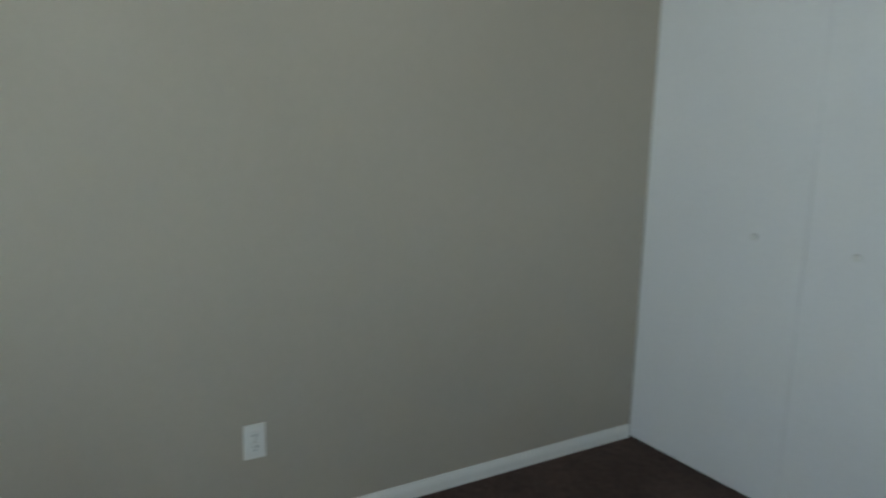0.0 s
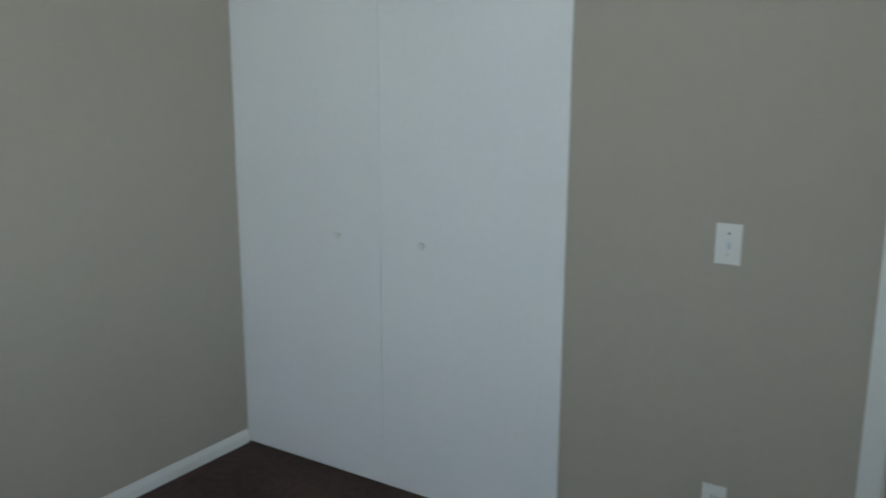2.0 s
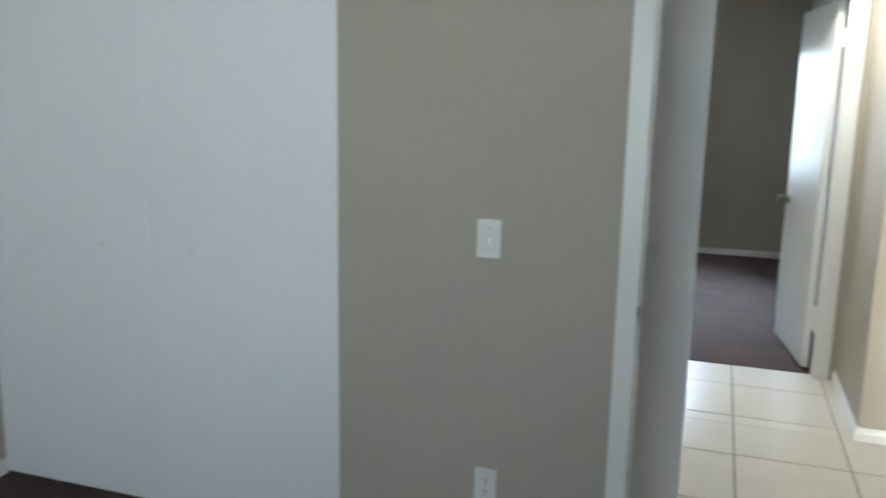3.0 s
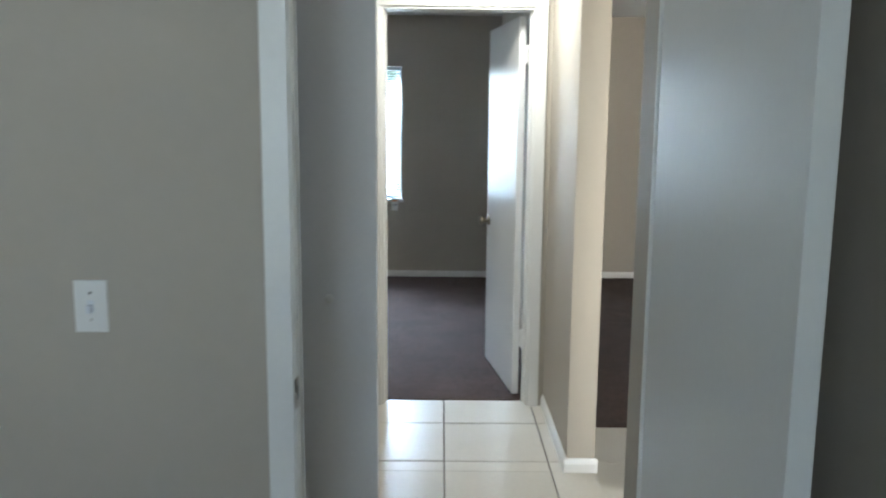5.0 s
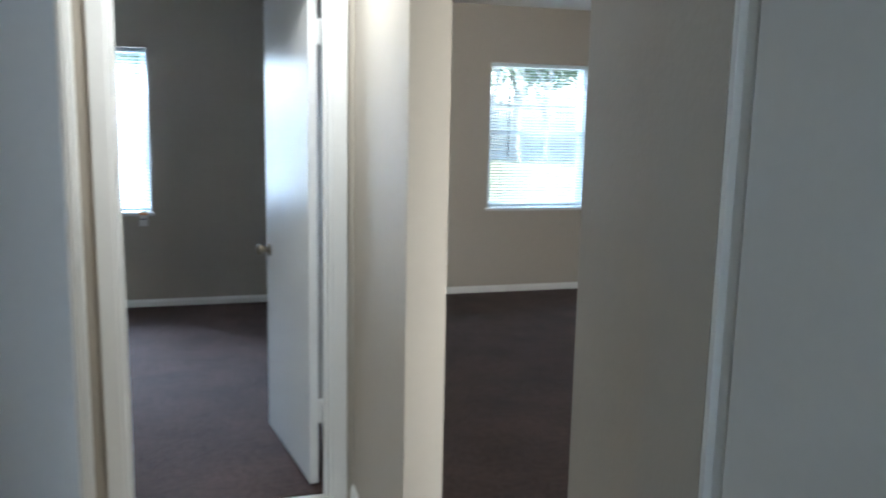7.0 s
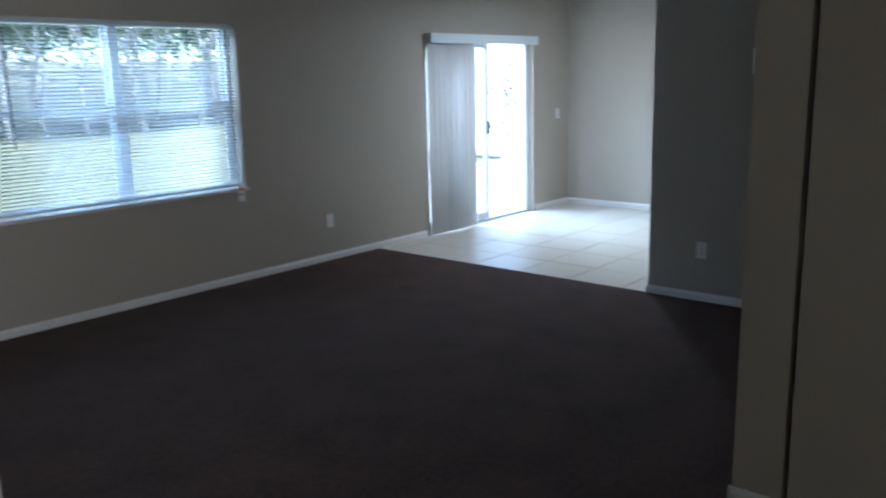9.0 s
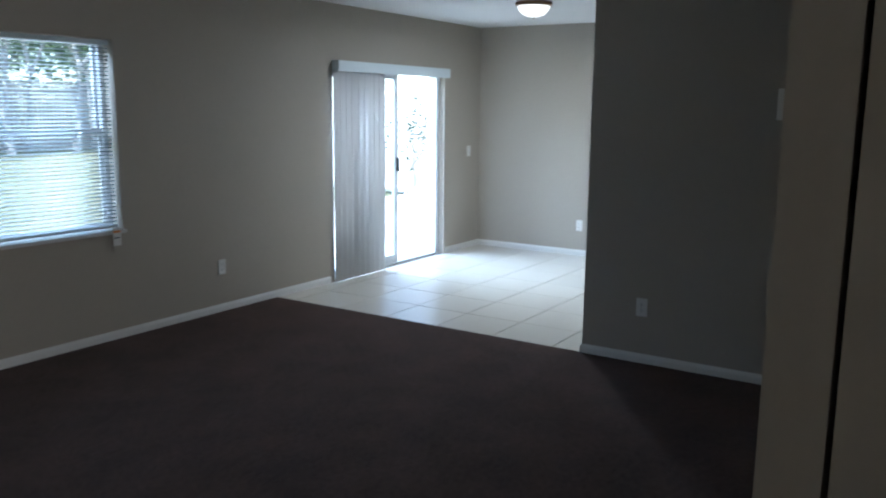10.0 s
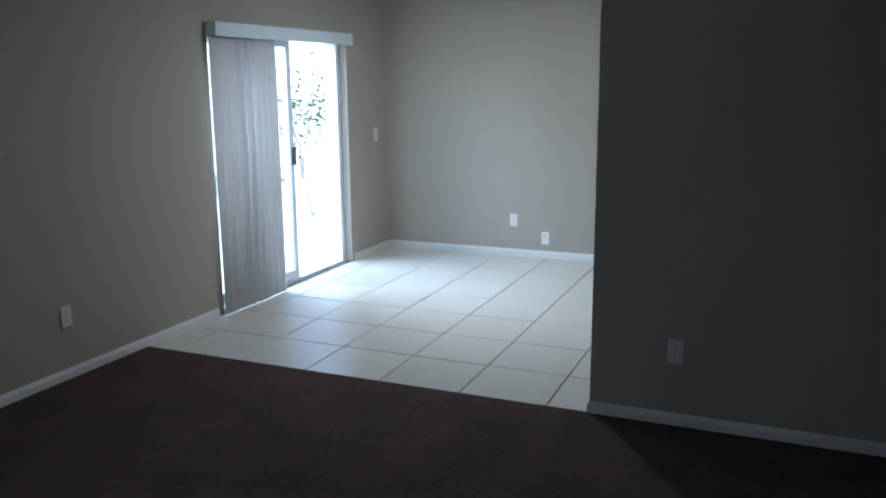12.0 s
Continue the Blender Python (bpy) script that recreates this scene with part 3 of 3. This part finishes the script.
part("finial", turned([(0.010, -0.119), (0.012, -0.126), (0.006, -0.138), (0.002, -0.141)], pose(0, 0, 0), 14), NICKEL, lamp)

# unseen copy of the dining lamp, added above the hall fill
copy_thing(lamp, pose(-0.34, 0.36, H))

# ---- outdoors ----
structure("ground", boxed((-400, 400, Y_N + 0.2, 700, -0.6, -0.10), (-400, 400, -400, -5.42, -0.6, -0.10), (-400, -3.6, -5.42, Y_N + 0.2, -0.6, -0.10), (X_D + 0.2, 400, -5.42, Y_N + 0.2, -0.6, -0.10)), GRASS, "mown green lawn", "ground")
structure("patio", boxed((5.6, 13.6, Y_N + 0.2, 8.6, -0.2, -0.06), bevel=0.01), CONCRETE, "pale concrete patio slab outside the sliding door", "patio")
structure("porch_slab", boxed((0.26, X_D, -5.42, -2.72, -0.2, -0.03)), CONCRETE, "concrete porch slab beside the house", "pavement")

rng = random.Random(4)
verts, faces = [], []
for _ in range(9000):
    x, y = rng.uniform(-6, 16), 4.7 + rng.random() ** 1.6 * 16
    if 5.5 < x < 13.7 and y < 8.7:
        continue
    h, a, w = rng.uniform(0.03, 0.075), rng.uniform(0, 6.28), rng.uniform(0.006, 0.014)
    k = len(verts)
    lx, ly = rng.uniform(-0.03, 0.03), rng.uniform(-0.03, 0.03)
    verts += [(x - w * math.cos(a), y - w * math.sin(a), -0.1), (x + w * math.cos(a), y + w * math.sin(a), -0.1), (x + lx, y + ly, -0.1 + h)]
    faces.append((k, k + 1, k + 2))
me = bpy.data.meshes.new("grass")
me.from_pydata(verts, [], faces)
me.materials.append(BLADE)
tagged(new("grass", me), "short green grass blades on the lawn", "grass", kind="stuff")

fence = thing("wooden_fence", pose(0, 0, 0), "weathered wooden picket fence behind the lawn", "fence")
bm = boxed((-0.064, 0.064, -0.01, 0.01, -0.1, 2.32), bevel=0.0)
for v in bm.verts:
    if v.co.z > 1:
        v.co.x *= 0.75
picket = part("picket", bm, FENCE, fence)
picket.location = (-6, 28, 0)
for i in range(1, 250):
    p = new("picket", picket.data)
    p.parent = fence
    p.location = (-6 + i * 0.152, 28 + rng.uniform(-0.01, 0.01), rng.uniform(-0.03, 0.03))
for z in (0.35, 1.95):
    part("rail", boxed((-6.1, 32, 28.012, 28.06, z - 0.045, z + 0.045)), FENCE, fence)
for i in range(16):
    part("post", boxed((-6 + i * 2.5 - 0.05, -6 + i * 2.5 + 0.05, 28.06, 28.16, -0.1, 2.2)), FENCE, fence)


def tree(name, x, y, height, spread, seed, label, leaves=2600, low=0.35, leaf=None):
    r = random.Random(seed)
    ob = thing(name, pose(x, y, -0.1), label, "tree")
    bm = bmesh.new()
    tips = []

    def limb(p, d, length, rad, depth):
        ring = []
        for k in range(5):
            q = p + d * (length * k / 4) + Vector((r.uniform(-1, 1), r.uniform(-1, 1), 0)) * rad * 0.4
            rr = rad * (1 - 0.15 * k)
            side = d.orthogonal().normalized()
            up = d.cross(side)
            ring.append([bm.verts.new(q + (side * math.cos(a) + up * math.sin(a)) * rr) for a in (math.tau * j / 7 for j in range(7))])
            tip = q
        for a, b in zip(ring, ring[1:]):
            for j in range(7):
                bm.faces.new((a[j], a[(j + 1) % 7], b[(j + 1) % 7], b[j])).smooth = True
        if depth == 0:
            tips.append(tip)
            return
        for _ in range(r.choice((2, 3, 3))):
            nd = (d + Vector((r.uniform(-1, 1), r.uniform(-1, 1), r.uniform(-0.1, 0.6))) * 0.8).normalized()
            limb(tip, nd, length * r.uniform(0.55, 0.8), rad * 0.55, depth - 1)
    limb(Vector((0, 0, 0)), Vector((r.uniform(-0.1, 0.1), r.uniform(-0.1, 0.1), 1)).normalized(), height * low, height * 0.022, 3)
    part("trunk", bm, BARK, ob)
    vs, fs = [], []
    for _ in range(leaves):
        t = r.choice(tips)
        c = t + Vector((r.gauss(0, 1), r.gauss(0, 1), r.gauss(0, 0.8))) * spread
        a = Vector((r.uniform(-1, 1), r.uniform(-1, 1), r.uniform(-1, 1))).normalized()
        b = a.orthogonal().normalized()
        s = r.uniform(0.06, 0.14) * (height / 6)
        k = len(vs)
        vs += [c - a * s, c + b * s * 0.45, c + a * s, c - b * s * 0.45]
        fs.append((k, k + 1, k + 2, k + 3))
    me = bpy.data.meshes.new("crown")
    me.from_pydata([tuple(v) for v in vs], [], fs)
    me.materials.append(leaf or LEAF)
    crown = new("crown", me)
    crown.parent = ob
    return ob


for i in range(13):
    x, y, h = -8 + i * 3.3 + rng.uniform(-0.9, 0.9), 30.0 + rng.uniform(0, 4), rng.uniform(6.0, 10.0)
    tree("tree", x, y, h, h * 0.13, 10 + i, "leafy green tree behind the fence", 3000, 0.24)
for i in range(14):
    tree("tree", 7.5 + i * 1.05 + rng.uniform(-0.4, 0.4), 25.0 + rng.uniform(0, 2.2), rng.uniform(5.5, 7.5), 0.55, 60 + i, "slender pale-barked tree in front of the fence", 700, 0.42)
for i, (x, y) in enumerate(((9.95, 6.3), (11.3, 7.5))):
    tree("shrub", x, y, 2.5, 0.24, 40 + i, "thin sparse dark shrub beside the patio", 260, 0.22, DARKLEAF)

tree("bush", 11.7, 26.3, 1.3, 0.22, 81, "low dark green bush at the lawn's edge", 900, 0.12)

# added sunlit backdrop that stands in for the glare beyond the sliding door
backdrop = thing("vinyl_fence", pose(0, 0, 0), "white vinyl board fence added as a bright backdrop beyond the patio", "fence")
board = part("board", boxed((12.99, 13.01, -0.072, 0.072, -0.05, 1.80)), VINYL, backdrop)
board.location = (0, 4.9, 0)
for i in range(1, 42):
    p = new("board", board.data)
    p.parent = backdrop
    p.location = (0, 4.9 + i * 0.15, 0)
for z in (0.05, 1.80):
    part("rail", boxed((12.965, 13.035, 4.8, 11.15, z - 0.05, z + 0.05), bevel=0.004), VINYL, backdrop)
for i in range(3):
    part("post", boxed((12.94, 13.06, 4.75 + i * 2.55, 4.87 + i * 2.55, -0.1, 1.92), bevel=0.006), VINYL, backdrop)

# ---- floor tiles ----
half = 0.2285


def tile_mesh(name, w, d):
    bm = boxed((-w / 2, w / 2, -d / 2, d / 2, -0.009, 0.0), bevel=0.0)
    bmesh.ops.bevel(bm, geom=[e for e in bm.edges if all(v.co.z > -0.001 for v in e.verts)], offset=0.0018, segments=1, affect="EDGES")
    bmesh.ops.recalc_face_normals(bm, faces=bm.faces)
    me = bpy.data.meshes.new(name)
    bm.to_mesh(me)
    bm.free()
    me.materials.append(TILE)
    return me


tile_shapes = {}


def lay(floor, x0, x1, y0, y1, ox, oy, px, py):
    """Tiles over x0..x1, y0..y1 on a grid through (ox, oy), cut at the borders."""
    gap = 0.0065
    for i in range(math.floor((x0 - ox) / px), math.ceil((x1 - ox) / px)):
        for j in range(math.floor((y0 - oy) / py), math.ceil((y1 - oy) / py)):
            a, b = max(x0, ox + i * px + gap / 2), min(x1, ox + (i + 1) * px - gap / 2)
            c, d = max(y0, oy + j * py + gap / 2), min(y1, oy + (j + 1) * py - gap / 2)
            if b - a < 0.02 or d - c < 0.02:
                continue
            key = (round(b - a, 3), round(d - c, 3))
            if key not in tile_shapes:
                tile_shapes[key] = tile_mesh("tile", *key)
            t = new("tile", tile_shapes[key])
            t.parent = floor
            t.location = ((a + b) / 2, (c + d) / 2, 0.001 + ((i * 7 + j * 3) % 5) * 0.0002)


lay(hall_floor, -0.95, 0.128, 0.0, 0.905, -0.517, 0.104, 0.461, 0.463)
lay(hall_floor, -1.68, 0.128, -1.465, 0.0, -0.517, 0.104, 0.461, 0.463)
lay(hall_floor, 0.128, 0.9, -1.465, 0.522, -0.517, 0.104, 0.461, 0.463)
lay(hall_floor, 0.9, 2.6, -2.6, 0.107, -0.517, 0.104, 0.461, 0.463)
lay(dining_floor, X_E + 0.004, X_D, -1.2, Y_N, 5.55, 3.292, 0.4535, 0.463)
